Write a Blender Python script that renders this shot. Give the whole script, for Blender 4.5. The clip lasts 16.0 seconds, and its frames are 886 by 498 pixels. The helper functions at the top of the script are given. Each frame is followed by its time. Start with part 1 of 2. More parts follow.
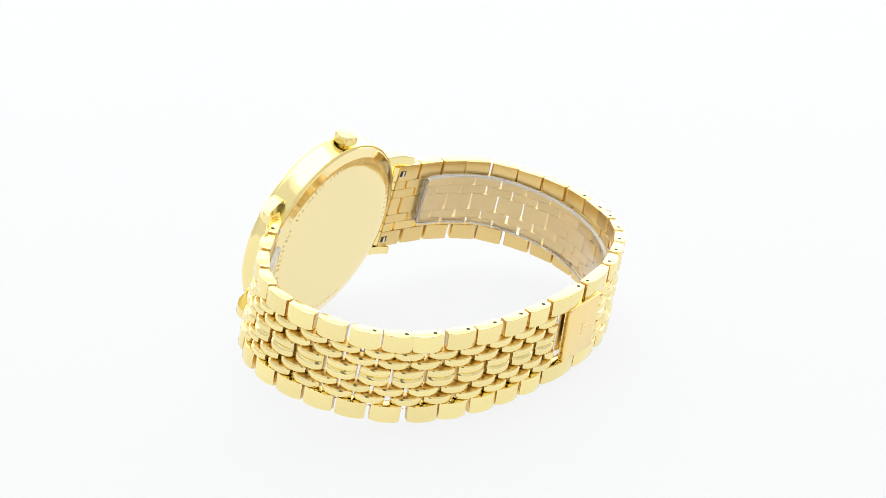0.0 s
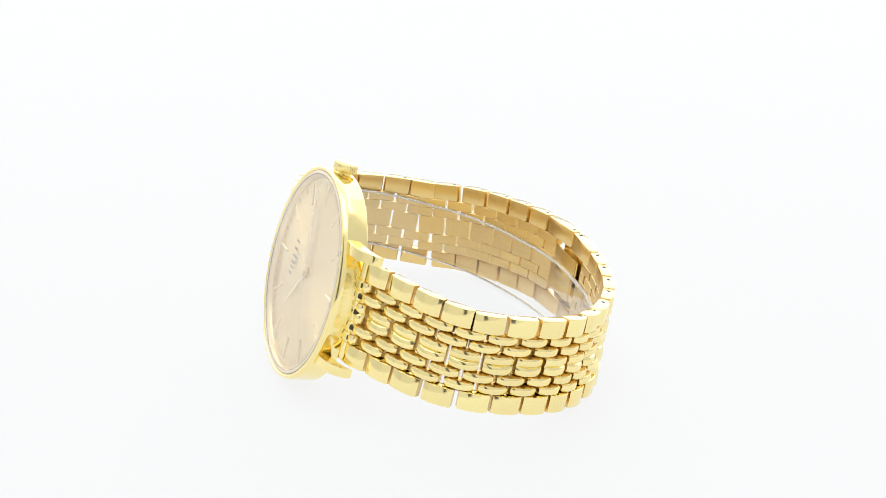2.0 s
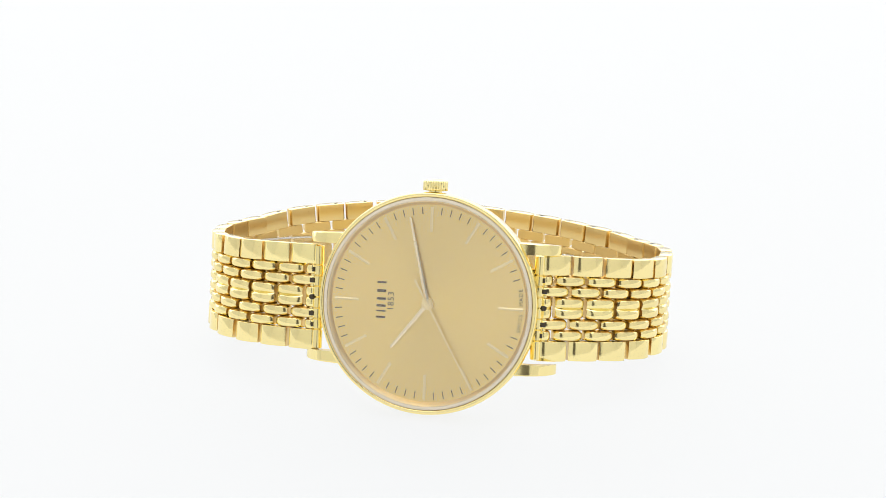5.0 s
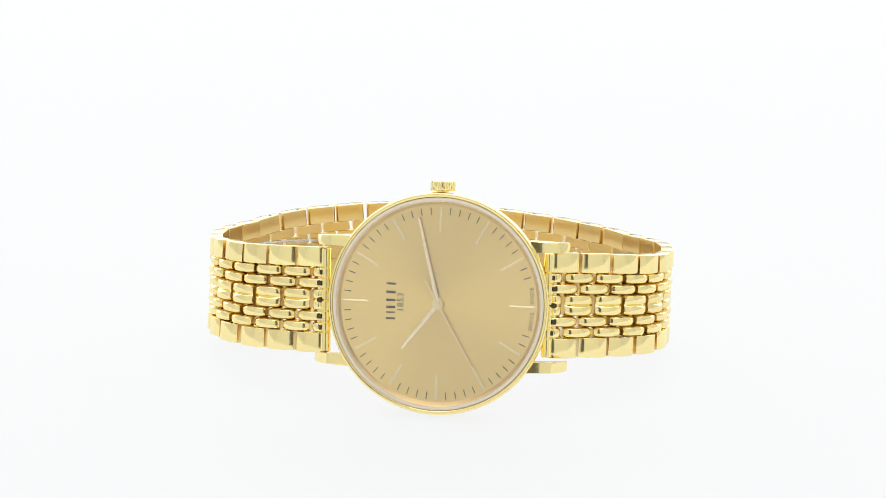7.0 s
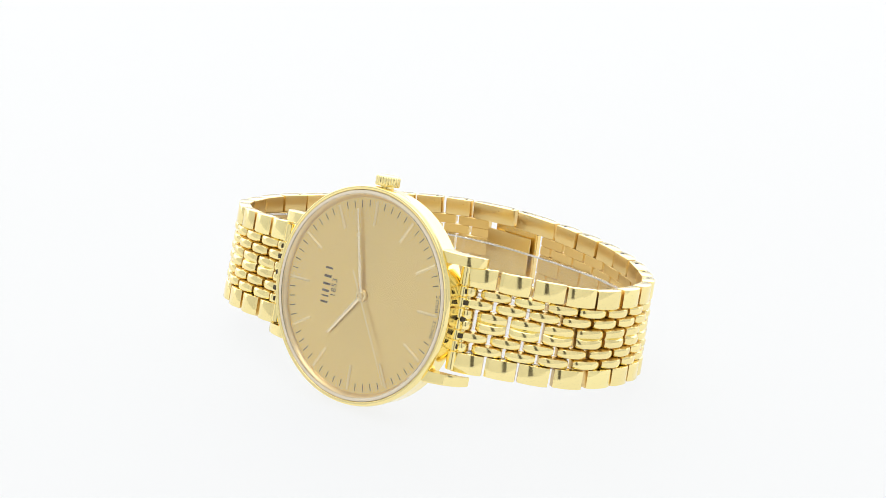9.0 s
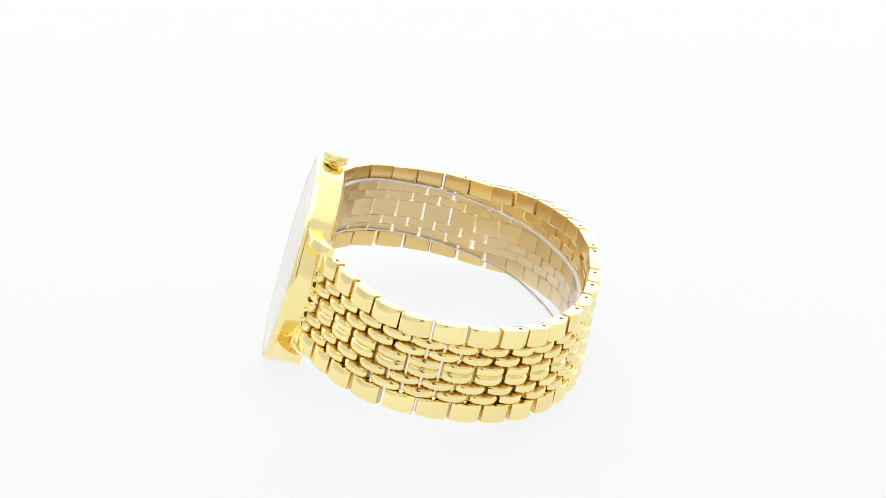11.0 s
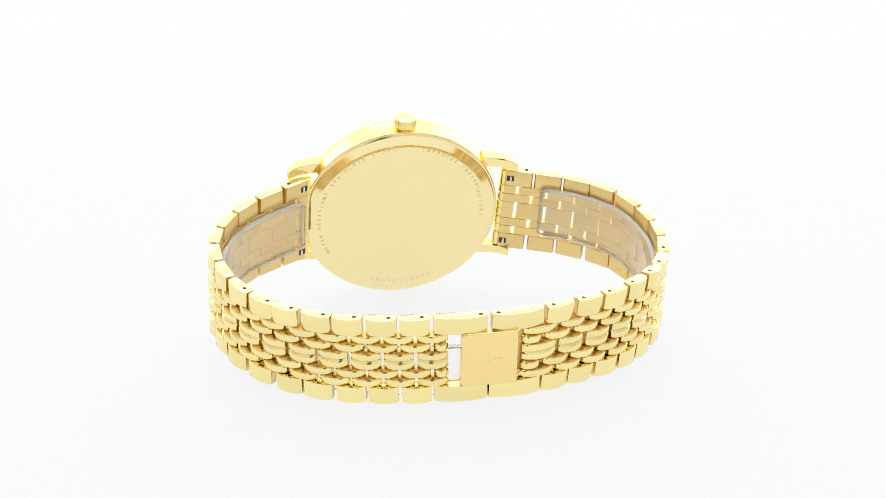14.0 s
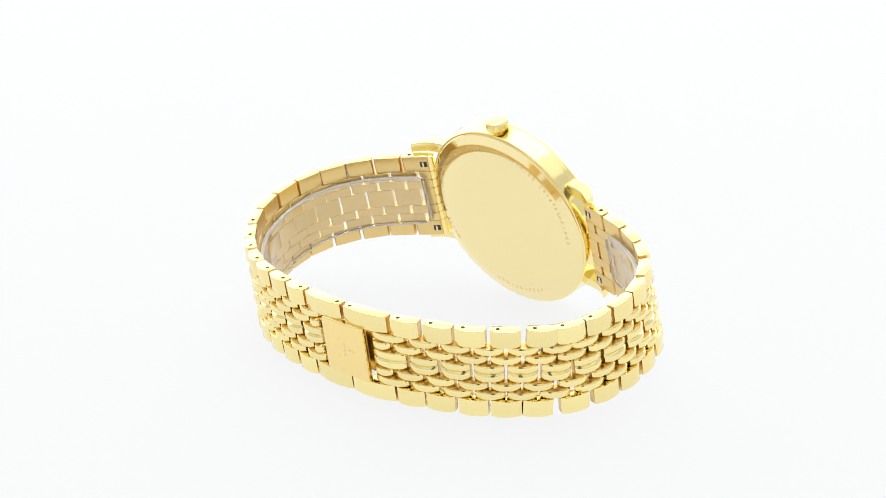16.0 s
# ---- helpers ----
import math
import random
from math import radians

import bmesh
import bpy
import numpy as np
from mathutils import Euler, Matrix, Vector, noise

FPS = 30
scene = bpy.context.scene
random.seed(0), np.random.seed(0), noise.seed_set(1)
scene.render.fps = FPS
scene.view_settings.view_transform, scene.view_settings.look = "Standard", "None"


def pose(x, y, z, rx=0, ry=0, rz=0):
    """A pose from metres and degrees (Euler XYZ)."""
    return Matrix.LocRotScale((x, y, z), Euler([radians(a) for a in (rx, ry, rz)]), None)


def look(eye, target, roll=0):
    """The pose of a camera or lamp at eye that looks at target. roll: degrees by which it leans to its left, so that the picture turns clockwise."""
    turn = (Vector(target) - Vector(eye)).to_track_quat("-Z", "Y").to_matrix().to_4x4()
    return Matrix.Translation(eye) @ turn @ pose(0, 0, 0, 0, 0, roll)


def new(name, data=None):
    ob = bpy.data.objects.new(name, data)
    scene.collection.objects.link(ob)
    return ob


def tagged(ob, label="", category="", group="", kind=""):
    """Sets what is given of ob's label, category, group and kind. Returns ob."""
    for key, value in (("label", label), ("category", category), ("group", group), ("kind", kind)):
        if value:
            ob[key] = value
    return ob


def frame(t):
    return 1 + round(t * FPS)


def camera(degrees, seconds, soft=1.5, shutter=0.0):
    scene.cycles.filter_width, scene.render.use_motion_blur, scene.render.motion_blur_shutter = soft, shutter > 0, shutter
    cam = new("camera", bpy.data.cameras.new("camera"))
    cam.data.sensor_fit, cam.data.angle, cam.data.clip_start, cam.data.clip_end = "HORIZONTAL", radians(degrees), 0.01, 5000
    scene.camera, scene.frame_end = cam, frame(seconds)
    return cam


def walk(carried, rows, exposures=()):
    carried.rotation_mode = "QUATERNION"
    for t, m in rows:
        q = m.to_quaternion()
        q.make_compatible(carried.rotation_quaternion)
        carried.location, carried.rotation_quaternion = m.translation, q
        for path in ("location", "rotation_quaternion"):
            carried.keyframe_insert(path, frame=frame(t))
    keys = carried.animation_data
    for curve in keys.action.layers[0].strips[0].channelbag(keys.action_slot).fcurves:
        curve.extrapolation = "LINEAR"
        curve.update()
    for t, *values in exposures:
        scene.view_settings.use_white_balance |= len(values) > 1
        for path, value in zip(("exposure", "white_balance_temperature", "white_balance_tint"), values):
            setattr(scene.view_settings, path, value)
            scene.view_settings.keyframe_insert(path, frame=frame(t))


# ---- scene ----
# Small-scale studio shot: a gold wristwatch lies on its edge on a slowly turning white table.
MM = 0.001

# ---- camera: stands still, a good hand's length from the watch ----
cam = camera(22.51, 16.0, soft=0.85)
EYE, AIM = (0.00039, -0.37638, 0.16163), (0.00039, 0.00124, 0.01805)
walk(cam, [(0.0, look(EYE, AIM, 0.13)), (16.0, look(EYE, AIM, 0.13))])

# turn of the table in degrees, second by second
TURN = [(0.0, -151.7), (0.5, -138.83), (1.0, -125.0), (1.5, -111.95), (2.0, -98.03), (2.5, -85.63),
        (3.0, -73.39), (3.5, -63.24), (4.0, -53.81), (4.5, -46.32), (5.0, -39.69), (5.5, -34.9),
        (6.0, -32.4), (6.5, -32.5), (7.0, -35.9), (7.5, -41.25), (8.0, -48.15), (8.5, -55.85),
        (9.0, -65.5), (9.5, -76.06), (10.0, -88.0), (10.5, -101.4), (11.0, -115.2), (11.5, -129.0),
        (12.0, -142.8), (12.5, -155.79), (13.0, -169.66), (13.5, -182.54), (14.0, -196.56), (14.5, -209.5),
        (15.0, -223.24), (15.5, -236.03), (16.0, -249.78)]
HEADING, LEAN = 26.7, -17.0


def turned(deg):
    """The watch's pose: upright crown leans back, the whole turns about the table's axis."""
    return pose(0, 0, 0, 0, 0, deg + HEADING) @ pose(0, 0, 0, LEAN, 0, 0)


# ---- light: unseen glowing white panels added round the watch, open towards the camera ----
world = bpy.data.worlds.new("world")
scene.world = world
world.use_nodes = True
world.node_tree.nodes["Background"].inputs[0].default_value = (0.9, 0.95, 1.0, 1)
world.node_tree.nodes["Background"].inputs[1].default_value = 0.3
scene.view_settings.exposure = 0.0


def lamp(name, m, sx, sy, watts, colour):
    data = bpy.data.lights.new(name, "AREA")
    data.shape, data.size, data.size_y, data.energy, data.color = "RECTANGLE", sx, sy, watts, colour
    ob = new(name, data)
    ob.matrix_world = m
    return ob


lamp("softbox", look((0, 0.05, 1.15), (0, 0.0, 0)), 0.9, 0.9, 3.0, (1.0, 0.99, 0.97))


# ---- materials ----
def material(name):
    mat = bpy.data.materials.new(name)
    mat.use_nodes = True
    nodes = mat.node_tree.nodes
    return mat, nodes, mat.node_tree.links, nodes["Principled BSDF"]


def gold(name, colour, rough, grain=400.0, streak=(1, 1, 1), bump=0.05, spread=0.06):
    """Gold plating: metal with fine uneven polish and a little wear."""
    mat, nodes, links, b = material(name)
    b.inputs["Metallic"].default_value = 1.0
    tex = nodes.new("ShaderNodeTexCoord")
    mapping = nodes.new("ShaderNodeMapping")
    mapping.inputs["Scale"].default_value = streak
    links.new(tex.outputs["Object"], mapping.inputs["Vector"])
    fine = nodes.new("ShaderNodeTexNoise")
    fine.inputs["Scale"].default_value, fine.inputs["Detail"].default_value = grain * 10, 4
    wide = nodes.new("ShaderNodeTexNoise")
    wide.inputs["Scale"].default_value = grain
    for n in (fine, wide):
        links.new(mapping.outputs["Vector"], n.inputs["Vector"])
    ramp = nodes.new("ShaderNodeMapRange")
    ramp.inputs["To Min"].default_value, ramp.inputs["To Max"].default_value = max(0.02, rough - spread), rough + spread
    links.new(wide.outputs["Fac"], ramp.inputs["Value"])
    links.new(ramp.outputs["Result"], b.inputs["Roughness"])
    info = nodes.new("ShaderNodeObjectInfo")
    tone = nodes.new("ShaderNodeMapRange")
    tone.inputs["To Min"].default_value, tone.inputs["To Max"].default_value = 0.94, 1.03
    links.new(info.outputs["Random"], tone.inputs["Value"])
    mix = nodes.new("ShaderNodeVectorMath")
    mix.operation = "SCALE"
    mix.inputs[0].default_value = colour
    links.new(tone.outputs["Result"], mix.inputs["Scale"])
    links.new(mix.outputs["Vector"], b.inputs["Base Color"])
    relief = nodes.new("ShaderNodeBump")
    relief.inputs["Strength"].default_value, relief.inputs["Distance"].default_value = bump, 0.00004
    links.new(fine.outputs["Fac"], relief.inputs["Height"])
    links.new(relief.outputs["Normal"], b.inputs["Normal"])
    return mat


def plain(name, colour, rough, metallic=0.0, emission=0.0):
    mat, nodes, links, b = material(name)
    b.inputs["Base Color"].default_value = (*colour, 1)
    b.inputs["Roughness"].default_value, b.inputs["Metallic"].default_value = rough, metallic
    if emission:
        b.inputs["Emission Color"].default_value = (*colour, 1)
        b.inputs["Emission Strength"].default_value = emission
    return mat


def clear(name, tint, rough, ior, body=1.0):
    mat, nodes, links, b = material(name)
    b.inputs["Base Color"].default_value = (*tint, 1)
    b.inputs["Transmission Weight"].default_value = body
    b.inputs["Roughness"].default_value, b.inputs["IOR"].default_value = rough, ior
    return mat


GOLD = (1.0, 0.845, 0.40)
POLISHED = gold("polished_gold", GOLD, 0.13, spread=0.04)
SATIN = gold("satin_gold", (0.98, 0.76, 0.34), 0.22, streak=(1, 1, 12))
# Matt gold of the insides; on link ends and flanks it paints gap shade.
INNER_GAP_SHADE = gold("matt_inner_gold_gap_shade", (0.84, 0.62, 0.26), 0.3, grain=1500.0, streak=(1, 1, 6), bump=0.03, spread=0.05)
INSIDE = gold("case_back_gold", (1.0, 0.85, 0.46), 0.08)
HAND = gold("pale_gold_hand", (1.0, 0.86, 0.58), 0.26)
INDEX = gold("pale_gold_index", (0.98, 0.81, 0.46), 0.3)
SECONDS = gold("gold_seconds_hand", (0.98, 0.8, 0.44), 0.34)
FLANGE = gold("champagne_flange", (0.99, 0.77, 0.4), 0.3)
DARK = plain("dark_print", (0.13, 0.08, 0.035), 0.5)
ENGRAVED = gold("engraved_gold", (0.93, 0.75, 0.38), 0.3)
GASKET = plain("pale_gasket", (0.8, 0.7, 0.54), 0.25)
STEEL = plain("steel_pin", (0.72, 0.7, 0.68), 0.25, 1.0)
HOLE = plain("pin_hole", (0.05, 0.035, 0.015), 0.6)
CRYSTAL = clear("sapphire_crystal", (1, 1, 1), 0.0, 1.77)
PLASTIC = clear("clear_plastic", (0.99, 0.985, 0.985), 0.01, 1.45, 0.97)
CUT_END = clear("cut_plastic_end", (0.9, 0.87, 0.85), 0.2, 1.4, 0.75)
FROSTED = clear("cut_plastic_edge", (0.97, 0.96, 0.95), 0.25, 1.4, 0.4)


def dial_material():
    """Champagne sunray dial: metal brushed outward from the centre."""
    mat, nodes, links, b = material("sunray_dial")
    b.inputs["Metallic"].default_value = 1.0
    b.inputs["Base Color"].default_value = (0.97, 0.74, 0.29, 1)
    b.inputs["Roughness"].default_value = 0.32
    b.inputs["Anisotropic"].default_value = 0.8
    b.inputs["Coat Weight"].default_value, b.inputs["Coat Roughness"].default_value = 1.0, 0.12
    tangent = nodes.new("ShaderNodeTangent")
    tangent.direction_type, tangent.axis = "RADIAL", "Y"
    links.new(tangent.outputs["Tangent"], b.inputs["Tangent"])
    # brushed rays: tone and gloss change with the angle round the centre
    place = nodes.new("ShaderNodeTexCoord")
    centre = nodes.new("ShaderNodeVectorMath")
    centre.operation = "SUBTRACT"
    centre.inputs[1].default_value = (0.5, 0.5, 0.5)
    links.new(place.outputs["Generated"], centre.inputs[0])
    split = nodes.new("ShaderNodeSeparateXYZ")
    links.new(centre.outputs["Vector"], split.inputs["Vector"])
    angle = nodes.new("ShaderNodeMath")
    angle.operation = "ARCTAN2"
    links.new(split.outputs["Z"], angle.inputs[0])
    links.new(split.outputs["X"], angle.inputs[1])
    for scale, low, high, target in ((40, 0.3, 0.35, "Roughness"), (110, 0.985, 1.01, "")):
        rays = nodes.new("ShaderNodeTexNoise")
        rays.noise_dimensions = "1D"
        rays.inputs["Scale"].default_value, rays.inputs["Detail"].default_value = scale, 3
        links.new(angle.outputs["Value"], rays.inputs["W"])
        span = nodes.new("ShaderNodeMapRange")
        span.inputs["From Min"].default_value, span.inputs["From Max"].default_value = 0.25, 0.75
        span.inputs["To Min"].default_value, span.inputs["To Max"].default_value = low, high
        links.new(rays.outputs["Fac"], span.inputs["Value"])
        if target:
            links.new(span.outputs["Result"], b.inputs[target])
        else:
            tone = nodes.new("ShaderNodeVectorMath")
            tone.operation = "SCALE"
            tone.inputs[0].default_value = (0.97, 0.725, 0.25)
            links.new(span.outputs["Result"], tone.inputs["Scale"])
            links.new(tone.outputs["Vector"], b.inputs["Base Color"])
    return mat


DIAL = dial_material()


def panel_material(name, colour, glow):
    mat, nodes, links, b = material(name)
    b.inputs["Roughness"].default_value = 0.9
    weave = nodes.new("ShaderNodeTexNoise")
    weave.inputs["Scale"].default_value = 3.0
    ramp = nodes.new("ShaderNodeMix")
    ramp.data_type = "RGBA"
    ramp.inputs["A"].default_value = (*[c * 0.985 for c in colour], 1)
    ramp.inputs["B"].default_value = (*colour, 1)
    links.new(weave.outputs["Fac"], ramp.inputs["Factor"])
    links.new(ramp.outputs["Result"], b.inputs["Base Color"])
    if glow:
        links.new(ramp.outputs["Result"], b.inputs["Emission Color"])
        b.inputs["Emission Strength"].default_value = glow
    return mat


# Near-black base; the table's white is glow, which keeps shadows off it.
TABLE_GLOW = panel_material("white_table_glow", (0.06, 0.0606, 0.0609), 14.0)
# Unseen panels, each with its own glow, shape the reflections in the gold.
BACK_GLOW = panel_material("back_panel_glow", (0.33, 0.333, 0.335), 4.8)
SIDE_GLOW = panel_material("side_panel_glow", (0.33, 0.333, 0.335), 1.05)
ROOF_GLOW = panel_material("roof_panel_glow", (0.33, 0.333, 0.335), 2.5)
FRONT_GLOW = panel_material("front_panel_glow", (0.33, 0.33, 0.325), 1.1)
ROOM = panel_material("dim_grey_room_wall", (0.16, 0.15, 0.14), 0.0)


# ---- mesh helpers ----
def mesh(name, bm, mat, smooth=True, under=None, shade_sides=False):
    bmesh.ops.recalc_face_normals(bm, faces=bm.faces)
    data = bpy.data.meshes.new(name)
    bm.to_mesh(data)
    bm.free()
    data.materials.append(mat)
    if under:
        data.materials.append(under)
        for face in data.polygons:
            # inside faces are matt; ends and flanks take the darker gold as painted shade
            face.material_index = 1 if face.normal.y > 0.5 or abs(face.normal.x) > 0.85 or abs(face.normal.z) > 0.9 and shade_sides else 0
    if smooth:
        data.shade_smooth()
        data.set_sharp_from_angle(angle=radians(38))
    return data


def part(name, bm, mat, parent, label="", smooth=True):
    ob = new(name, mesh(name, bm, mat, smooth))
    ob.parent = parent
    return tagged(ob, label)


def slab(x0, x1, y0, y1, z0, z1):
    bm = bmesh.new()
    bmesh.ops.create_cube(bm, size=1, matrix=Matrix.LocRotScale(
        ((x0 + x1) / 2, (y0 + y1) / 2, (z0 + z1) / 2), None, (x1 - x0, y1 - y0, z1 - z0)))
    return bm


def rounded(bm, width, segments=2):
    bmesh.ops.bevel(bm, geom=list(bm.edges), offset=width, segments=segments, affect="EDGES", profile=0.5)
    return bm


# ---- setting: table, unseen glowing panels added as light, dark side behind the camera ----
def setting(name, bm, mat, label):
    ob = new(name, mesh(name, bm, mat, False))
    return tagged(ob, label, kind="structure")


setting("floor", slab(-1.2, 1.2, -1.2, 1.2, -0.03, -0.00025), TABLE_GLOW, "white table under the watch, its brightness added as glow")
setting("wall_north", slab(-1.2, 1.2, 1.2, 1.24, -0.03, 1.3), BACK_GLOW, "unseen glowing back panel added as light")
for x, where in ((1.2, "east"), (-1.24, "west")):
    setting("wall_" + where, slab(x, x + 0.04, -0.6, 0.6, -0.03, 1.3), SIDE_GLOW, "unseen dim glowing side panel added as light")
    # added brighter rear stretch, whitens the crystal at flat angles
    setting("wall_north" + where, slab(x, x + 0.04, 0.6, 1.2, -0.03, 1.3), BACK_GLOW, "unseen bright glowing side panel added for reflections")
setting("ceiling", slab(-1.24, 1.24, -0.6, 1.24, 1.3, 1.34), ROOF_GLOW, "unseen glowing panel added overhead as light")
# Added front panels; the slot between them gives the links dark streaks.
setting("wall_southeast", slab(0.075, 1.24, -0.62, -0.6, 0, 1.3), FRONT_GLOW, "unseen glowing front panel added for reflections")
setting("wall_southwest", slab(-1.24, -0.075, -0.62, -0.6, 0, 1.3), FRONT_GLOW, "unseen glowing front panel added for reflections")
setting("wall_south", slab(-1.24, 1.24, -1.24, -1.2, -0.03, 1.34), ROOM, "dim grey wall behind the camera")

# ---- the watch ----
watch = new("wristwatch")
tagged(watch, "gold-plated dress wristwatch with champagne dial, lying on its edge", "wristwatch")
HUB = Vector((3.85, -30.3, 10.15)) * MM
SPIN = Matrix.Rotation(radians(-1.3), 3, "Y")   # the case sits a little turned in its own plane


def at(x, y, z):
    """A place given from the dial's centre: x towards six, y inwards, z towards three, in mm."""
    return HUB + SPIN @ (Vector((x, y, z)) * MM)


def clock(r, hour_angle, h=0.0):
    """A place on the dial: radius and height in mm, angle in degrees clockwise from twelve."""
    a = radians(hour_angle)
    return at(-math.cos(a) * r, -h, math.sin(a) * r)


def lathe(profile, steps=128, closed=False):
    """Turn a profile of (radius, height) about the dial's axis."""
    bm = bmesh.new()
    rings = []
    for r, h in profile:
        if r < 1e-6:
            rings.append([bm.verts.new(clock(0, 0, h))])
        else:
            rings.append([bm.verts.new(clock(r, 360 * i / steps, h)) for i in range(steps)])
    pairs = list(zip(rings, rings[1:]))
    if closed:
        pairs.append((rings[-1], rings[0]))
    for a, b in pairs:
        for i in range(steps):
            j = (i + 1) % steps
            if len(a) == 1 and len(b) == 1:
                continue
            if len(a) == 1:
                bm.faces.new((a[0], b[i], b[j]))
            elif len(b) == 1:
                bm.faces.new((a[i], b[0], a[j]))
            else:
                bm.faces.new((a[i], b[i], b[j], a[j]))
    return bm


def arc(cx, cy, r, a0, a1, n):
    return [(cx + r * math.cos(radians(a0 + (a1 - a0) * i / n)), cy + r * math.sin(radians(a0 + (a1 - a0) * i / n)))
            for i in range(n + 1)]


def build_case():
    band = [(17.4, -0.6), (18.06, -0.6), (18.14, 0.95), (18.2, 1.1), (18.32, 1.19)] + arc(18.62, 1.0, 0.22, 100, 30, 4) + \
           [(18.97, 0.55), (19.0, 0.3), (18.92, -0.1), (18.75, -1.5), (18.65, -3.2)] + \
           arc(18.4, -3.3, 0.25, 10, -80, 5) + [(18.2, -3.55), (18.2, -3.3)]
    case = part("case", lathe(band, closed=True), POLISHED, watch, "polished gold round case")
    part("rehaut", lathe([(16.8, -0.2), (16.85, 0.02), (17.0, 0.3), (17.35, 0.78), (17.5, 0.86), (18.1, 0.88), (18.1, -0.2)], closed=True), FLANGE, case,
         "pale sloping ring round the dial")
    return case


def build_dial():
    dial = part("dial", lathe([(0, 0), (3, 0), (8, 0), (13, 0), (17.4, 0), (17.4, -0.4), (0, -0.4)]), DIAL, watch,
                "champagne sunray-brushed dial")
    dial.data.transform(Matrix.Translation(-HUB))
    dial.location = HUB
    return dial


def bar(angle, r0, r1, w0, w1, h0, h1, ridge=0.0):
    """A bar along a radius: a flat blade, or a roof-shaped one with a ridge."""
    bm = bmesh.new()
    a = radians(angle)
    side = SPIN @ Vector((math.sin(a), 0, math.cos(a)))
    rows = []
    for r, w in ((r0, w0), (r1, w1)):
        rows.append([bm.verts.new(clock(r, angle, h) + side * (s * w / 2 * MM))
                     for s, h in ((-1, h0), (-1, h1), (0, h1 + ridge), (1, h1), (1, h0))])
    for i in range(5):
        j = (i + 1) % 5
        bm.faces.new((rows[0][i], rows[0][j], rows[1][j], rows[1][i]))
    bm.faces.new(rows[0])
    bm.faces.new(rows[1][::-1])
    return bm


def move_in(ob, parent):
    """Keep a part where it is built when its parent part has a place of its own."""
    ob.matrix_parent_inverse = parent.matrix_basis.inverted()
    return ob


def build_marks(dial):
    for k in range(60):
        if k % 5 == 0:
            move_in(part("hour_index", bar(k * 6, 12.2, 16.4, 0.46, 0.46, 0.0, 0.12, 0.13), INDEX, dial, "", False), dial)
        elif k not in (28, 29, 31, 32):
            move_in(part("minute_mark", bar(k * 6, 15.2, 16.4, 0.16, 0.16, 0.0, 0.012), DARK, dial, "", False), dial)


def build_hands():
    hour = part("hour_hand", bar(308, -0.4, 9.9, 0.75, 0.5, 0.35, 0.42, 0.1), HAND, watch, "slim pale gold hour hand", False)
    minute = part("minute_hand", bar(76, -0.4, 15.0, 0.75, 0.4, 0.6, 0.66, 0.1), HAND, watch, "slim pale gold minute hand", False)
    second = part("second_hand", bar(240, -4.6, 16.1, 0.34, 0.14, 0.8, 0.84), SECONDS, watch, "thin pale gold seconds hand", False)
    part("hub_cap", lathe([(0, 0.88), (0.3, 0.88), (0.33, 0.68), (0.46, 0.68), (0.49, 0.86), (0.64, 0.85), (0.68, 0.6), (0.98, 0.56), (1.05, 0.4), (1.05, 0.05), (0, 0.05)], 32),
         INDEX, watch, "stepped round hand hub")
    return hour, minute, second


def writing(text, size, mat, places, parent, name, label, flip=False, font_up=None):
    """Letters one by one: places gives for each letter a matrix (x reading, y up, z out of the surface)."""
    bm = bmesh.new()
    for ch, m in zip(text, places):
        if ch == " ":
            continue
        curve = bpy.data.curves.new("letter", "FONT")
        curve.body, curve.size, curve.extrude = ch, size * MM / 0.73, 0.00001
        curve.align_x, curve.resolution_u = "CENTER", 2
        tmp = bpy.data.objects.new("letter", curve)
        data = bpy.data.meshes.new_from_object(tmp)
        data.transform(m)
        bm.from_mesh(data)
        bpy.data.objects.remove(tmp)
        bpy.data.curves.remove(curve)
        bpy.data.meshes.remove(data)
    ob = part(name, bm, mat, parent, label, False)
    return move_in(ob, parent)


def frame_at(origin, reading, up):
    x, y = Vector(reading).normalized(), Vector(up).normalized()
    m = Matrix((x, y, x.cross(y))).transposed().to_4x4()
    m.translation = origin
    return m


def build_print(dial):
    # lines on the dial read from nine towards three, their tops towards twelve
    def line(r, step, n, h=0.02):
        return [frame_at(at(-r, -h, (i - (n - 1) / 2) * step), SPIN @ Vector((0, 0, 1)), SPIN @ Vector((-1, 0, 0))) for i in range(n)]
    writing("1853", 1.15, DARK, line(6.0, 0.86, 4), dial, "lettering", "small dark printed year")
    writing("SWISS", 0.7, DARK, [frame_at(at(16.35 - 0.06 * (5 - i), -0.02, -4.45 + i * 0.67), SPIN @ Vector((0.12, 0, 1)), SPIN @ Vector((-1, 0, 0.12)))
                                  for i in range(1, 6)], dial, "lettering", "tiny dark print beside six")
    writing("MADE", 0.7, DARK, [frame_at(at(16.35 - 0.06 * i, -0.02, 0.95 + i * 0.76), SPIN @ Vector((-0.12, 0, 1)), SPIN @ Vector((-1, 0, -0.12)))
                                 for i in range(4)], dial, "lettering", "tiny dark print beside six")
    # maker's mark: six plain strokes in a row
    bm = bmesh.new()
    for z, w in ((-3.0, 0.34), (-1.95, 0.24), (-1.05, 0.4), (0.15, 0.4), (1.5, 0.46), (2.95, 0.34)):
        bmesh.ops.create_cube(bm, size=1, matrix=Matrix.LocRotScale(at(-8.2, -0.015, z + 0.2), SPIN, (1.6 * MM, 0.00002, w * MM)))
    move_in(part("maker_mark", bm, DARK, dial, "row of plain dark strokes", False), dial)


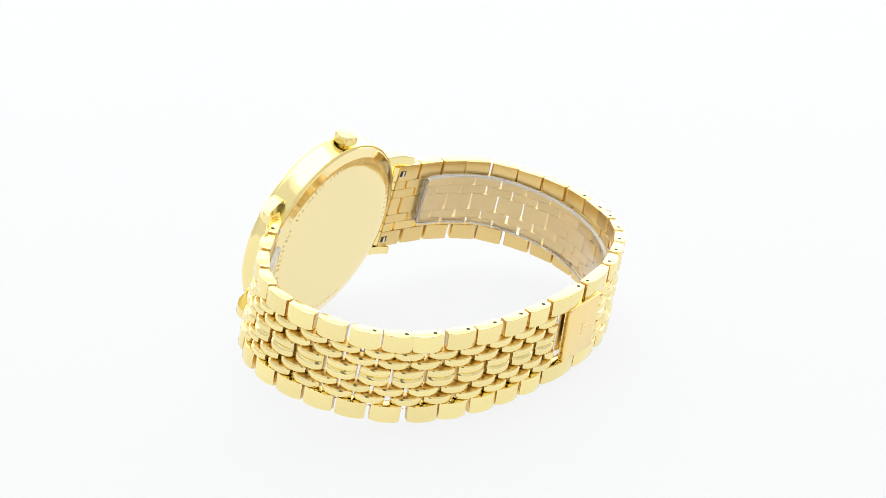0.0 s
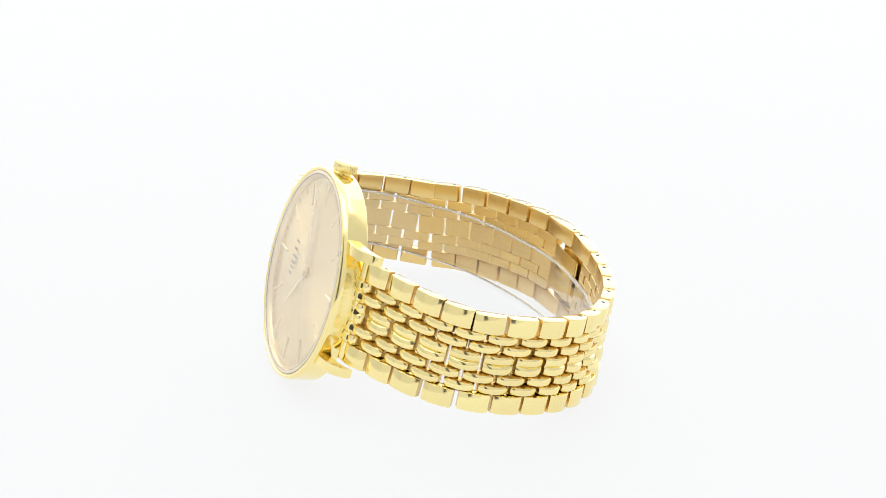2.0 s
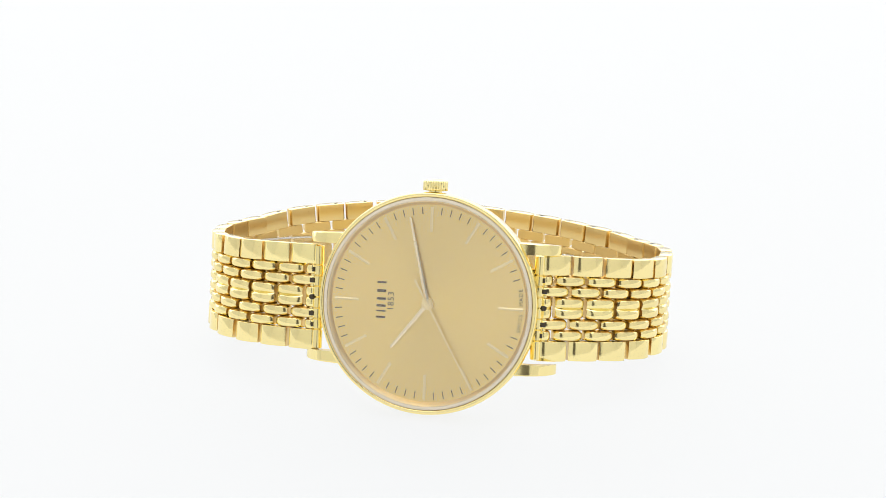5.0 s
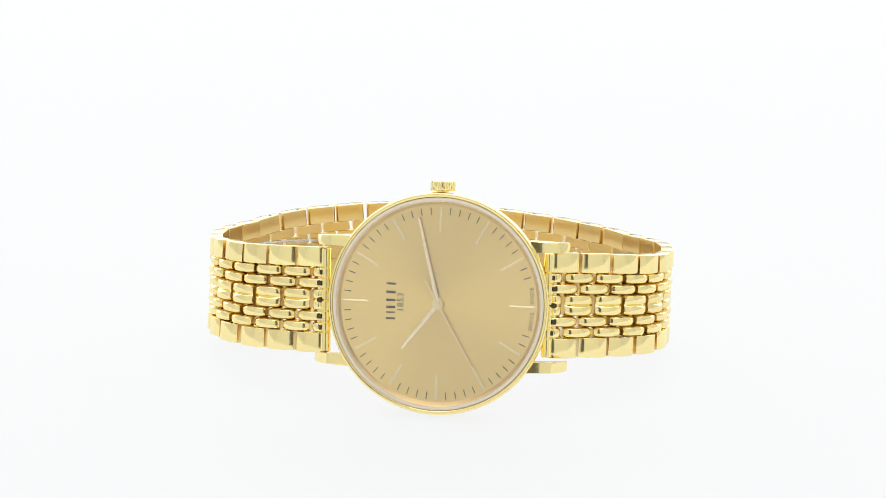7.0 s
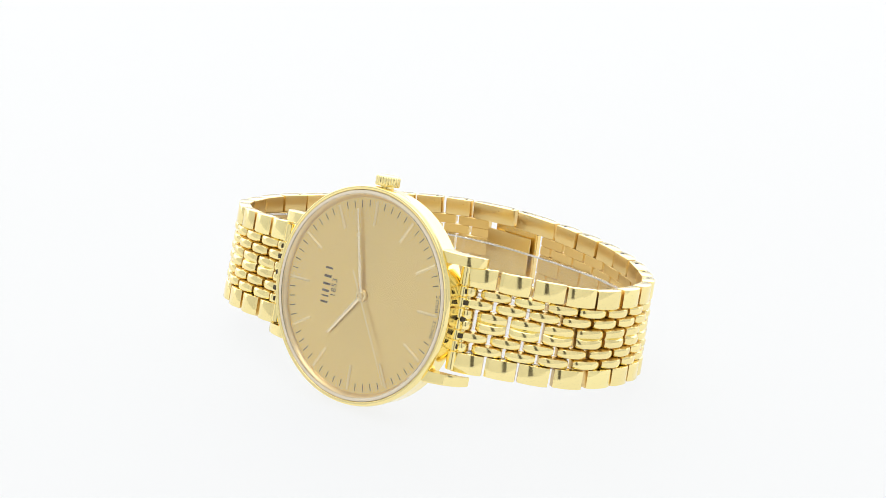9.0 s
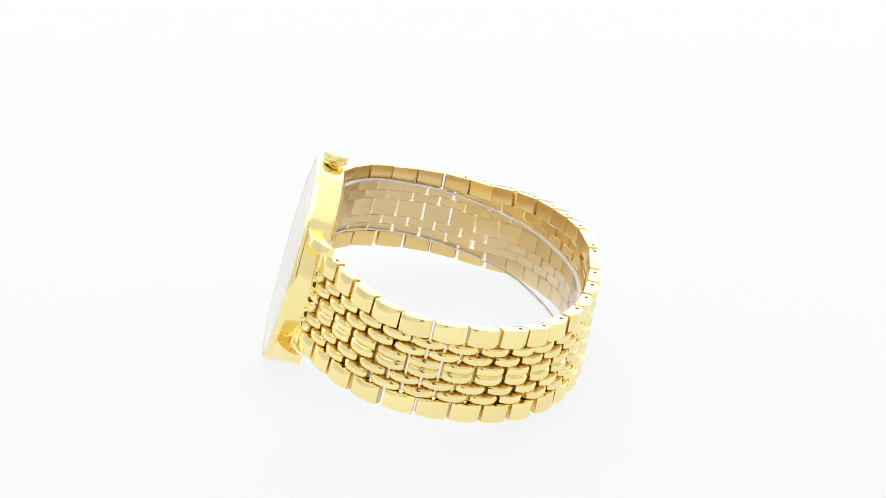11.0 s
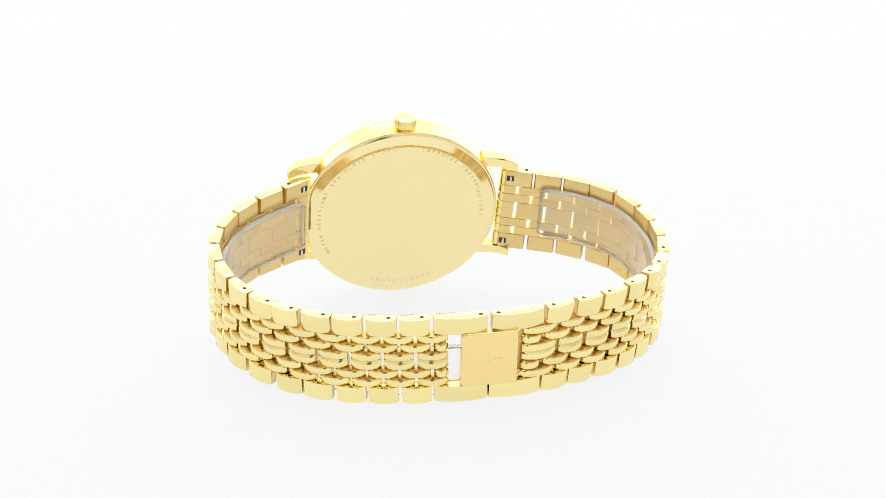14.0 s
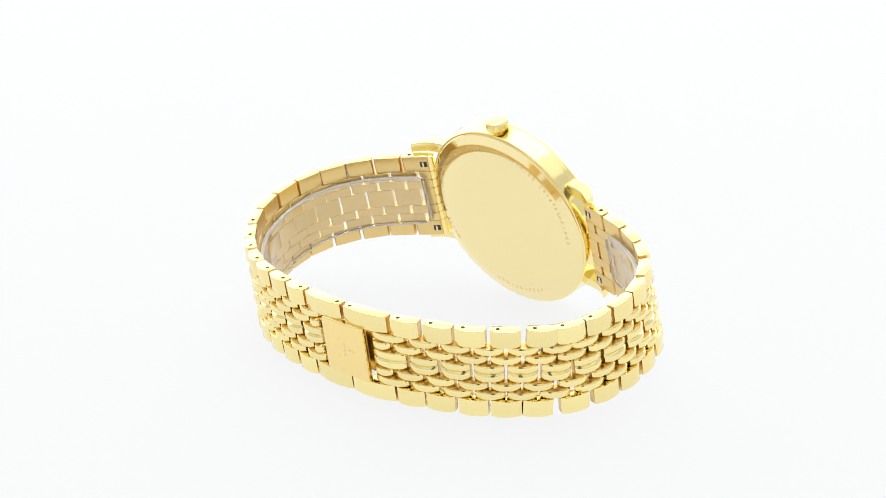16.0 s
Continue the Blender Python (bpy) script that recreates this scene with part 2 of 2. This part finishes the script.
def build_crystal():
    glass = part("crystal", lathe([(0, 1.2), (17.46, 1.2), (17.5, 1.17), (17.5, 0.95), (0, 0.95)], 192),
                 CRYSTAL, watch, "clear flat crystal over the dial", False)
    glass.visible_shadow = False
    part("gasket", lathe([(17.51, 0.89), (17.52, 1.19), (17.62, 1.24), (17.85, 1.24), (18.04, 1.19), (18.1, 1.12), (18.1, 0.89)], 192, True),
         GASKET, watch, "pale ring round the crystal")


def build_crown():
    base = Vector((0, 1.6, 18.2))

    def turned_bm(profile, ribs=0):
        bm = bmesh.new()
        n = 140
        rings = []
        for r, z in profile:
            ring = []
            for i in range(n):
                rr = r - (0.13 if ribs and r > 2.0 and (i % 5) in (0, 1) else 0)
                a = 2 * math.pi * i / n
                ring.append(bm.verts.new(at(*(base + Vector((rr * math.cos(a), rr * math.sin(a), z))))))
            rings.append(ring)
        for a, b in zip(rings, rings[1:]):
            for i in range(n):
                bm.faces.new((a[i], b[i], b[(i + 1) % n], a[(i + 1) % n]))
        bm.faces.new(rings[0])
        bm.faces.new(rings[-1])
        return bm
    crown = part("crown", turned_bm([(1.6, 0.95), (2.05, 1.0), (2.12, 1.15), (2.12, 2.45), (1.95, 2.65), (1.5, 2.82), (0.8, 2.9)], 1), POLISHED, watch,
                 "ribbed gold winding crown")
    part("stem", turned_bm([(1.35, -0.6), (1.35, 0.5), (1.15, 0.6), (1.15, 1.0)]), POLISHED, crown)


def build_back():
    back = part("case_back", lathe([(18.22, -3.3), (18.22, -3.62), (18.12, -3.72), (17.9, -3.8), (16.6, -4.3), (16.4, -4.38), (16.0, -4.46), (14.8, -4.53), (13.4, -4.58), (11.5, -4.6), (6, -4.61), (0, -4.61), (0, -3.4)]), INSIDE, watch,
                "polished gold snap-on case back")
    # engraved round the rim, read from behind
    def round_line(text, r, mid, step):
        out = []
        for i in range(len(text)):
            a = radians(mid - (i - (len(text) - 1) / 2) * step)
            d = SPIN @ Vector((-math.cos(a), 0, math.sin(a)))
            t = SPIN @ Vector((-math.sin(a), 0, -math.cos(a)))
            out.append(frame_at(HUB + (d * r + Vector((0, 4.53, 0))) * MM, t, d))
        return out
    for text, mid in (("STAINLESS STEEL", 124), ("SAPPHIRE CRYSTAL", 50), ("WATER RESISTANT", 184)):
        writing(text, 0.75, ENGRAVED, round_line(text, 15.3, mid, 3.7), back, "lettering", "faint engraved words")
    for mid, n in ((8, 6), (272, 11)):
        bm = bmesh.new()
        for i in range(n):
            a = radians(mid + (i - (n - 1) / 2) * 4.2)
            d = Vector((-math.cos(a), 0, math.sin(a)))
            rot = Matrix.Rotation(-a, 4, "Y")
            bmesh.ops.create_cube(bm, size=1, matrix=Matrix.Translation(HUB + (d * 15.4 + Vector((0, 4.5, 0))) * MM) @ rot @
                                  Matrix.Diagonal((0.8 * MM, 0.00003, (0.55 if i % 3 else 0.3) * MM, 1)))
        part("engraving", bm, ENGRAVED, back, "faint engraved strokes", False)


def build_lug(sx, sz):
    """One of four lugs: a bar that leaves the case side and bends back towards the band."""
    bm = bmesh.new()
    path = [(15.4, 0.9, 1.25), (17.4, 1.05, 1.25), (19.2, 1.5, 1.2), (20.5, 2.2, 1.1), (21.4, 3.0, 0.95), (21.8, 3.6, 0.75)]
    rings = []
    for i, (x, y, half) in enumerate(path):
        z0, z1 = 9.3, 11.3 - 0.08 * i
        c = 0.18
        rings.append([bm.verts.new(at(sx * x, y + dy, sz * z)) for dy, z in
                      ((-half, z0), (-half, z1 - c), (-half + c, z1), (half - c, z1), (half, z1 - c), (half, z0))])
    for a, b in zip(rings, rings[1:]):
        for i in range(6):
            bm.faces.new((a[i], a[(i + 1) % 6], b[(i + 1) % 6], b[i]))
    bm.faces.new(rings[0])
    bm.faces.new(rings[-1])
    part("lug", bm, POLISHED, watch)


# ---- bracelet: rows of rounded links along a bent loop ----
LOOP = [(22, -27, 10.75), (27.16, -24.2, 10.85), (32.8, -20.9, 10.92), (36.81, -17.2, 10.92), (39.5, -13.1, 11.1),
        (40.8, -8.7, 11.5), (40.8, -3, 12), (39.4, 2.68, 12.4), (37.15, 6.98, 12.7), (33.5, 11.33, 12.86),
        (29.35, 15, 13.74), (24.3, 18, 14.26), (19.5, 19.95, 14.91), (13.7, 21.4, 15.37), (7.8, 22.4, 15.84),
        (-1.7, 23.1, 16.32), (-8.4, 22.9, 16.33), (-14.65, 21.6, 16.06), (-19.8, 19.8, 15.61), (-25.2, 17.6, 14.87),
        (-30, 14.8, 14.14), (-34.2, 10.89, 13.07), (-37.9, 6.06, 11.6), (-40.4, 0, 10.96), (-41, -6.5, 10.23),
        (-39.8, -12.8, 9.6), (-36.93, -18.4, 9.39), (-32.32, -22.6, 9.07), (-27, -25.3, 9.13), (-21.5, -27, 9.25),
        (-15.9, -28.4, 9.45)]


def loop_samples():
    """Smooth curve through the loop's corners, by length: position, height of the middle, width."""
    pts = [Vector(p) for p in LOOP]
    out = []
    for i in range(len(pts) - 1):
        p0, p1, p2, p3 = pts[max(i - 1, 0)], pts[i], pts[i + 1], pts[min(i + 2, len(pts) - 1)]
        for k in range(20):
            t = k / 20
            out.append(0.5 * (2 * p1 + (p2 - p0) * t + (2 * p0 - 5 * p1 + 4 * p2 - p3) * t * t + (3 * p1 - p0 - 3 * p2 + p3) * t ** 3))
    out.append(pts[-1])
    lengths = [0.0]
    for a, b in zip(out, out[1:]):
        lengths.append(lengths[-1] + (b - a).length)
    return out, lengths


SAMPLES, LENGTHS = loop_samples()
TOTAL = LENGTHS[-1]


def on_loop(s):
    i = min(max(int(np.searchsorted(LENGTHS, s)) - 1, 0), len(SAMPLES) - 2)
    f = (s - LENGTHS[i]) / (LENGTHS[i + 1] - LENGTHS[i])
    return SAMPLES[i].lerp(SAMPLES[i + 1], f)


def band_width(p):
    f = min(max((p.y + 28) / 18, 0), 1)
    return 18.4 - 1.4 * f


def along(x):
    """Length along the loop at which its back crosses x."""
    for p, length in zip(SAMPLES, LENGTHS):
        if p.y > 15 and p.x <= x:
            return length


def link_pose(s0, s1, offset, scale_w):
    """Pose of a link from s0 to s1 (mm along the loop), offset across the band."""
    a, b = on_loop(s0), on_loop(s1)
    mid = (a + b) / 2
    x = (b - a).normalized()
    f = min(max((mid.y + 26) / 49, 0), 1)
    up = Vector((0, -0.13 * f, 1))
    y = up.cross(x).normalized()
    z = x.cross(y)
    m = Matrix((x, y, z)).transposed().to_4x4()
    m.translation = (mid + z * offset * scale_w) * MM
    return m @ Matrix.Diagonal((1, 1, scale_w, 1))


def bead(length, width, thick, dome, nose, drop, ridges=1):
    """A rounded link lying along x, its domed side (one ridge or two) towards -y, width along z, flat inside."""
    bm = bmesh.new()
    rings = []
    for t in (-0.5, -0.49, -0.465, -0.42, -0.34, -0.2, 0, 0.2, 0.34, 0.42, 0.465, 0.49, 0.5):
        w = max(nose, (1 - abs(2 * t) ** 8) ** 0.4)
        d = drop * abs(2 * t) ** 2.4
        cut = 0.16 * max(0.0, abs(2 * t) - 0.9) * 10      # rounded corners of the flat inside
        flat = width / 2 - cut
        inner = thick / 2
        prof = [(inner - 0.08, -flat), (inner, -flat + 0.07), (inner, flat - 0.07), (inner - 0.08, flat)]
        shoulder = inner - (thick - dome - d * 0.5)
        rise = dome - d * 0.5
        n = 8 * ridges
        for i in range(n + 1):
            u = 1 - 2 * i / n
            z = width / 2 - (1 - u) / 2 * width
            # the outer two flanks narrow towards the ends; a groove parts the two ridges
            v = u if ridges == 1 else (abs(u) - 0.5) * 2
            lift = max(0.0, 1 - abs(v) ** 3) ** 0.5
            if ridges == 2 and abs(u) < 0.5:
                lift = max(lift, 0.35)
            prof.append((shoulder - rise * lift, z - math.copysign((1 - w) * 0.5 * width / ridges * abs(u) ** 2, u) if u else z))
        rings.append([bm.verts.new(Vector((t * length, y, z)) * MM) for y, z in prof])
    m = len(rings[0])
    for a, b in zip(rings, rings[1:]):
        for i in range(m):
            bm.faces.new((a[i], a[(i + 1) % m], b[(i + 1) % m], b[i]))
    bm.faces.new(rings[0])
    bm.faces.new(rings[-1])
    return bm


def side_link(length, width, thick, bulge):
    """An outer link: flat sides, softly bulging outer face, rounded corners."""
    bm = bmesh.new()
    n = 10
    outline = []
    for i in range(n + 1):
        t = -0.5 + i / n
        edge = 1 - abs(2 * t) ** 2.6
        outline.append((t * length, -thick / 2 + bulge * (1 - edge) * 0.9))
    outline += [(0.5 * length, thick / 2 - 0.25), (0.46 * length, thick / 2), (-0.46 * length, thick / 2), (-0.5 * length, thick / 2 - 0.25)]
    rings = []
    for z, inset in ((-0.5, 0.09), (-0.5 + 0.012, 0.025), (-0.47, 0), (0.47, 0), (0.5 - 0.012, 0.025), (0.5, 0.09)):
        rings.append([bm.verts.new(Vector((x * (1 - 2 * inset / length), y * (1 - 2 * inset / thick), z * width)) * MM) for x, y in outline])
    m = len(outline)
    for a, b in zip(rings, rings[1:]):
        for i in range(m):
            bm.faces.new((a[i], a[(i + 1) % m], b[(i + 1) % m], b[i]))
    bm.faces.new(rings[0])
    bm.faces.new(rings[-1])
    return bm


def hinge_barrel(edges, radius, steps=20):
    """A round bar along z with a groove at each of the given edges (mm)."""
    bm = bmesh.new()
    profile = []
    for z0, z1 in zip(edges, edges[1:]):
        profile += [(z0 + 0.02, radius - 0.2), (z0 + 0.16, radius), (z1 - 0.16, radius), (z1 - 0.02, radius - 0.2)]
    rings = [[bm.verts.new(Vector((r * math.cos(2 * math.pi * i / steps), r * math.sin(2 * math.pi * i / steps), z)) * MM)
              for i in range(steps)] for z, r in profile]
    for a, b in zip(rings, rings[1:]):
        for i in range(steps):
            j = (i + 1) % steps
            bm.faces.new((a[i], a[j], b[j], b[i]))
    bm.faces.new(rings[0])
    bm.faces.new(rings[-1])
    return bm


THICK, W_OUT, W_IN = 2.3, 3.35, 1.86


def build_bracelet():
    gap = 0.5
    end_a = along(6.3)      # first side: regular rows up to the clasp
    mid = along(-3.45)
    start_b = along(-13.1)
    rows_a = 14
    pitch_a = end_a / rows_a
    big = mid - end_a
    rows_b = round((TOTAL - start_b) / pitch_a)
    pitch_b = (TOTAL - start_b) / rows_b
    meshes = {}

    def piece(kind, s0, s1, offset):
        space = gap if kind == "outer" else 0.64
        length = round(s1 - s0 - space, 1)
        key = (kind, length)
        if key not in meshes:
            if kind == "outer":
                meshes[key] = mesh("outer_link", side_link(length, W_OUT - 0.02, THICK, 0.75), POLISHED, True, INNER_GAP_SHADE)
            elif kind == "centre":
                meshes[key] = mesh("centre_link", bead(length, 2 * W_IN - 0.02, THICK, 0.8, 0.6, 0.9, 2), POLISHED, True, INNER_GAP_SHADE, True)
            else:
                meshes[key] = mesh("inner_link", bead(length, W_IN - 0.02, THICK, 0.8, 0.6, 0.9), POLISHED, True, INNER_GAP_SHADE, True)
        p = on_loop((s0 + s1) / 2)
        ob = new(kind + "_link", meshes[key])
        ob.parent = watch
        ob.matrix_basis = link_pose(s0 + space / 2, s1 - space / 2, offset, band_width(p) / 18.0)
        return ob
    slot_mesh = mesh("slot", slab(-0.4 * MM, 0.4 * MM, -0.25 * MM, 0.25 * MM, -0.38 * MM, 0.38 * MM), HOLE, False)
    notch_mesh = mesh("notch", slab(-0.7 * MM, 0.7 * MM, -0.12 * MM, 0.12 * MM, -0.6 * MM, 0.6 * MM), HOLE, False)

    pin_bm = bmesh.new()
    bmesh.ops.create_cone(pin_bm, cap_ends=True, segments=12, radius1=0.24 * MM, radius2=0.24 * MM, depth=1.1 * MM)
    pin_mesh = mesh("pin", pin_bm, STEEL)

    def cut(ob, length, end, inside=False):
        """A dark slot at the lug end of a first link."""
        h = new("notch" if inside else "slot", notch_mesh if inside else slot_mesh)
        h.parent = ob
        y = THICK / 2 - 0.1 if inside else -THICK / 2 + 0.42
        h.matrix_basis = pose(end * (length / 2 - (1.0 if inside else 0.75)) * MM, y * MM, 0)
        if inside:
            pin = new("pin", pin_mesh)
            pin.parent = ob
            pin.matrix_basis = pose(end * (length / 2 - 1.1) * MM, (THICK / 2) * MM, 0)
    inner = [(-2.5, 1, "inner"), (-1.5, 0, "inner"), (0, 1, "centre"), (1.5, 0, "inner"), (2.5, 1, "inner")]
    side = 3 * W_IN + W_OUT / 2
    hole = bmesh.new()
    bmesh.ops.create_cone(hole, cap_ends=True, segments=12, radius1=0.36 * MM, radius2=0.36 * MM, depth=0.04 * MM)
    hole_mesh = mesh("pin_hole", hole, HOLE, False)
    for start, pitch, rows, holes in ((0.0, pitch_a, rows_a, range(7, 14)), (start_b, pitch_b, rows_b, range(0, 7))):
        for k in range(rows):
            s0, s1 = start + k * pitch, start + (k + 1) * pitch
            for sgn in (-1, 1):
                ob = piece("outer", s0, s1, sgn * side)
                if k == (0 if start == 0.0 else rows - 1):
                    cut(ob, pitch - gap, -1 if start == 0.0 else 1, True)
                if sgn > 0 and (k in holes or (start == 0.0 and k == 0) or (start > 0 and k == rows - 1)):
                    h = new("pin_hole", hole_mesh)
                    h.parent = ob
                    h.matrix_basis = pose((0.22 if start == 0 else -0.22) * pitch * MM, 0.1 * MM, W_OUT / 2 * MM - 0.025 * MM)
            for off, phase, kind in inner:
                if not phase:
                    ob = piece(kind, s0, s1, off * W_IN)
                    if k == (0 if start == 0.0 else rows - 1):
                        cut(ob, pitch - gap, -1 if start == 0.0 else 1)
                elif start == 0.0:
                    if k == 0:
                        cut(piece(kind, s0, s0 + pitch / 2, off * W_IN), pitch / 2 - gap, -1)
                    piece(kind, s0 + pitch / 2, s1 + pitch / 2 if k < rows - 1 else s1 + 3.0, off * W_IN)
                else:
                    if k == rows - 1:
                        cut(piece(kind, s1 - pitch / 2, s1, off * W_IN), pitch / 2 - gap, 1)
                    piece(kind, s0 - pitch / 2 if k else s0 - 4.2, s1 - pitch / 2, off * W_IN)
    # long end links by the clasp, and short inner ends beside them
    for s0, s1, at in ((end_a, mid, 0.36), (mid, start_b, -0.36)):
        for sgn in (-1, 1):
            ob = piece("outer", s0, s1, sgn * side)
            if sgn > 0:
                h = new("pin_hole", hole_mesh)
                h.parent = ob
                h.matrix_basis = pose(at * big * MM, 0.1 * MM, W_OUT / 2 * MM - 0.025 * MM)
    for off, phase, kind in inner:
        if not phase:
            piece(kind, end_a, end_a + 3.0, off * W_IN)
            piece(kind, start_b - 4.2, start_b, off * W_IN)
    # clasp: cover plate with a plain raised mark, and the folded leaf beneath
    m = link_pose(mid - 4.85, mid + 4.75, 0, 0.95)
    plate = bmesh.new()
    bmesh.ops.create_cube(plate, size=1, matrix=Matrix.Diagonal((9.9 * MM, 1.3 * MM, 11.2 * MM, 1)))
    plate.edges.ensure_lookup_table()
    corners = [e for e in plate.edges if abs(e.verts[0].co.y - e.verts[1].co.y) > 0.5 * MM and e.verts[0].co.x < 0]
    bmesh.ops.bevel(plate, geom=corners, offset=0.8 * MM, segments=4, affect="EDGES", profile=0.5)
    rim = [e for e in plate.edges if abs(e.verts[0].co.y - e.verts[1].co.y) < 0.1 * MM]
    bmesh.ops.bevel(plate, geom=rim, offset=0.28 * MM, segments=3, affect="EDGES", profile=0.5)
    clasp = part("clasp", plate, SATIN, watch, "satin gold clasp cover with a small mark")
    clasp.matrix_basis = m @ pose(0, -0.75 * MM, 0)
    mark = slab(-0.2 * MM, 0.2 * MM, -0.7 * MM, -0.64 * MM, -1.3 * MM, 1.3 * MM)
    bmesh.ops.create_cube(mark, size=1, matrix=Matrix.LocRotScale((1.5 * MM, -0.67 * MM, 0), None, (1.6 * MM, 0.06 * MM, 0.35 * MM)))
    part("maker_mark", mark, ENGRAVED, clasp, "small plain mark", False)
    leaf = slab(-4.2 * MM, 6.5 * MM, -0.25 * MM, 0.25 * MM, -4.2 * MM, 4.2 * MM)
    part("clasp_leaf", rounded(leaf, 0.12 * MM), INNER_GAP_SHADE, watch, "folded inner clasp leaf").matrix_basis = m @ pose(0, 1.0 * MM, 0)
    edges = [-side - W_OUT / 2, -3 * W_IN, -2 * W_IN, -W_IN, 0, W_IN, 2 * W_IN, 3 * W_IN, side + W_OUT / 2]
    for s, step in ((0.0, 0.3), (TOTAL, -0.3)):
        barrel = part("hinge_barrel", hinge_barrel(edges, 0.92), POLISHED, watch, "grooved round hinge at the lugs")
        barrel.matrix_basis = link_pose(min(s, s + step), max(s, s + step), 0, 1)
    for s in (1.2, TOTAL - 1.2):
        pin = bmesh.new()
        p = on_loop(s)
        bmesh.ops.create_cone(pin, cap_ends=True, segments=16, radius1=0.6 * MM, radius2=0.6 * MM, depth=17.4 * MM,
                              matrix=Matrix.Translation(p * MM) @ SPIN.to_4x4())
        part("spring_bar", pin, POLISHED, watch)


build_case()
dial_part = build_dial()
build_marks(dial_part)
build_print(dial_part)
build_hands()
build_crystal()
build_crown()
build_back()
for sx in (-1, 1):
    for sz in (-1, 1):
        build_lug(sx, sz)
build_bracelet()


# ---- clear plastic cuff inside the band ----
def cuff_strip(h0, h1, d0, d1, s0=2.0, s1=TOTAL - 8.0, n=140):
    """A strip that follows the inside of the band, between two heights and two depths in mm."""
    bm = bmesh.new()
    rings = []
    for i in range(n + 1):
        s = s0 + (s1 - s0) * i / n
        a, b = on_loop(s - 0.2), on_loop(s + 0.2)
        out = Vector((b.y - a.y, a.x - b.x, 0)).normalized()
        p = on_loop(s)
        near = min(s - 1.4, TOTAL - 7.4 - s)
        ease = min(1.0, 0.84 + 0.16 * math.sqrt(max(0.0, 1 - max(0.0, 1 - near / 3.0) ** 2)))
        level = 10.2 + 0.27 * (p.z - 10)
        rings.append([bm.verts.new((Vector((p.x, p.y, level)) + out * d + Vector((0, 0, h * ease))) * MM)
                      for d, h in ((d0, h0), (d0, h1), (d1, h1), (d1, h0))])
    for a, b in zip(rings, rings[1:]):
        for i in range(4):
            bm.faces.new((a[i], a[(i + 1) % 4], b[(i + 1) % 4], b[i]))
    bm.faces.new(rings[0])
    bm.faces.new(rings[-1])
    return bm


def build_cuff():
    ob = new("display_cuff")
    sheet = part("clear_sheet", cuff_strip(-5.1, 5.1, -1.45, -2.15), PLASTIC, ob, "bent clear plastic sheet")
    edges = [part("cut_edge", cuff_strip(h, h + 0.28, -1.45, -2.2), FROSTED, ob, "pale cut plastic edge") for h in (-5.4, 5.12)]
    edges += [part("cut_edge", cuff_strip(-5.1, 5.1, -1.43, -2.18, a, a + 0.5, 4), CUT_END, ob, "greyish cut plastic end") for a in (1.45, TOTAL - 7.95)]
    for piece in (sheet, *edges):
        piece.visible_shadow = False
    return tagged(ob, "bent clear plastic cuff inside the watch bracelet", "display cuff")


cuff = build_cuff()


def motions():
    rows = [(t, turned(a)) for t, a in TURN]
    walk(watch, rows)
    walk(cuff, rows)


motions()
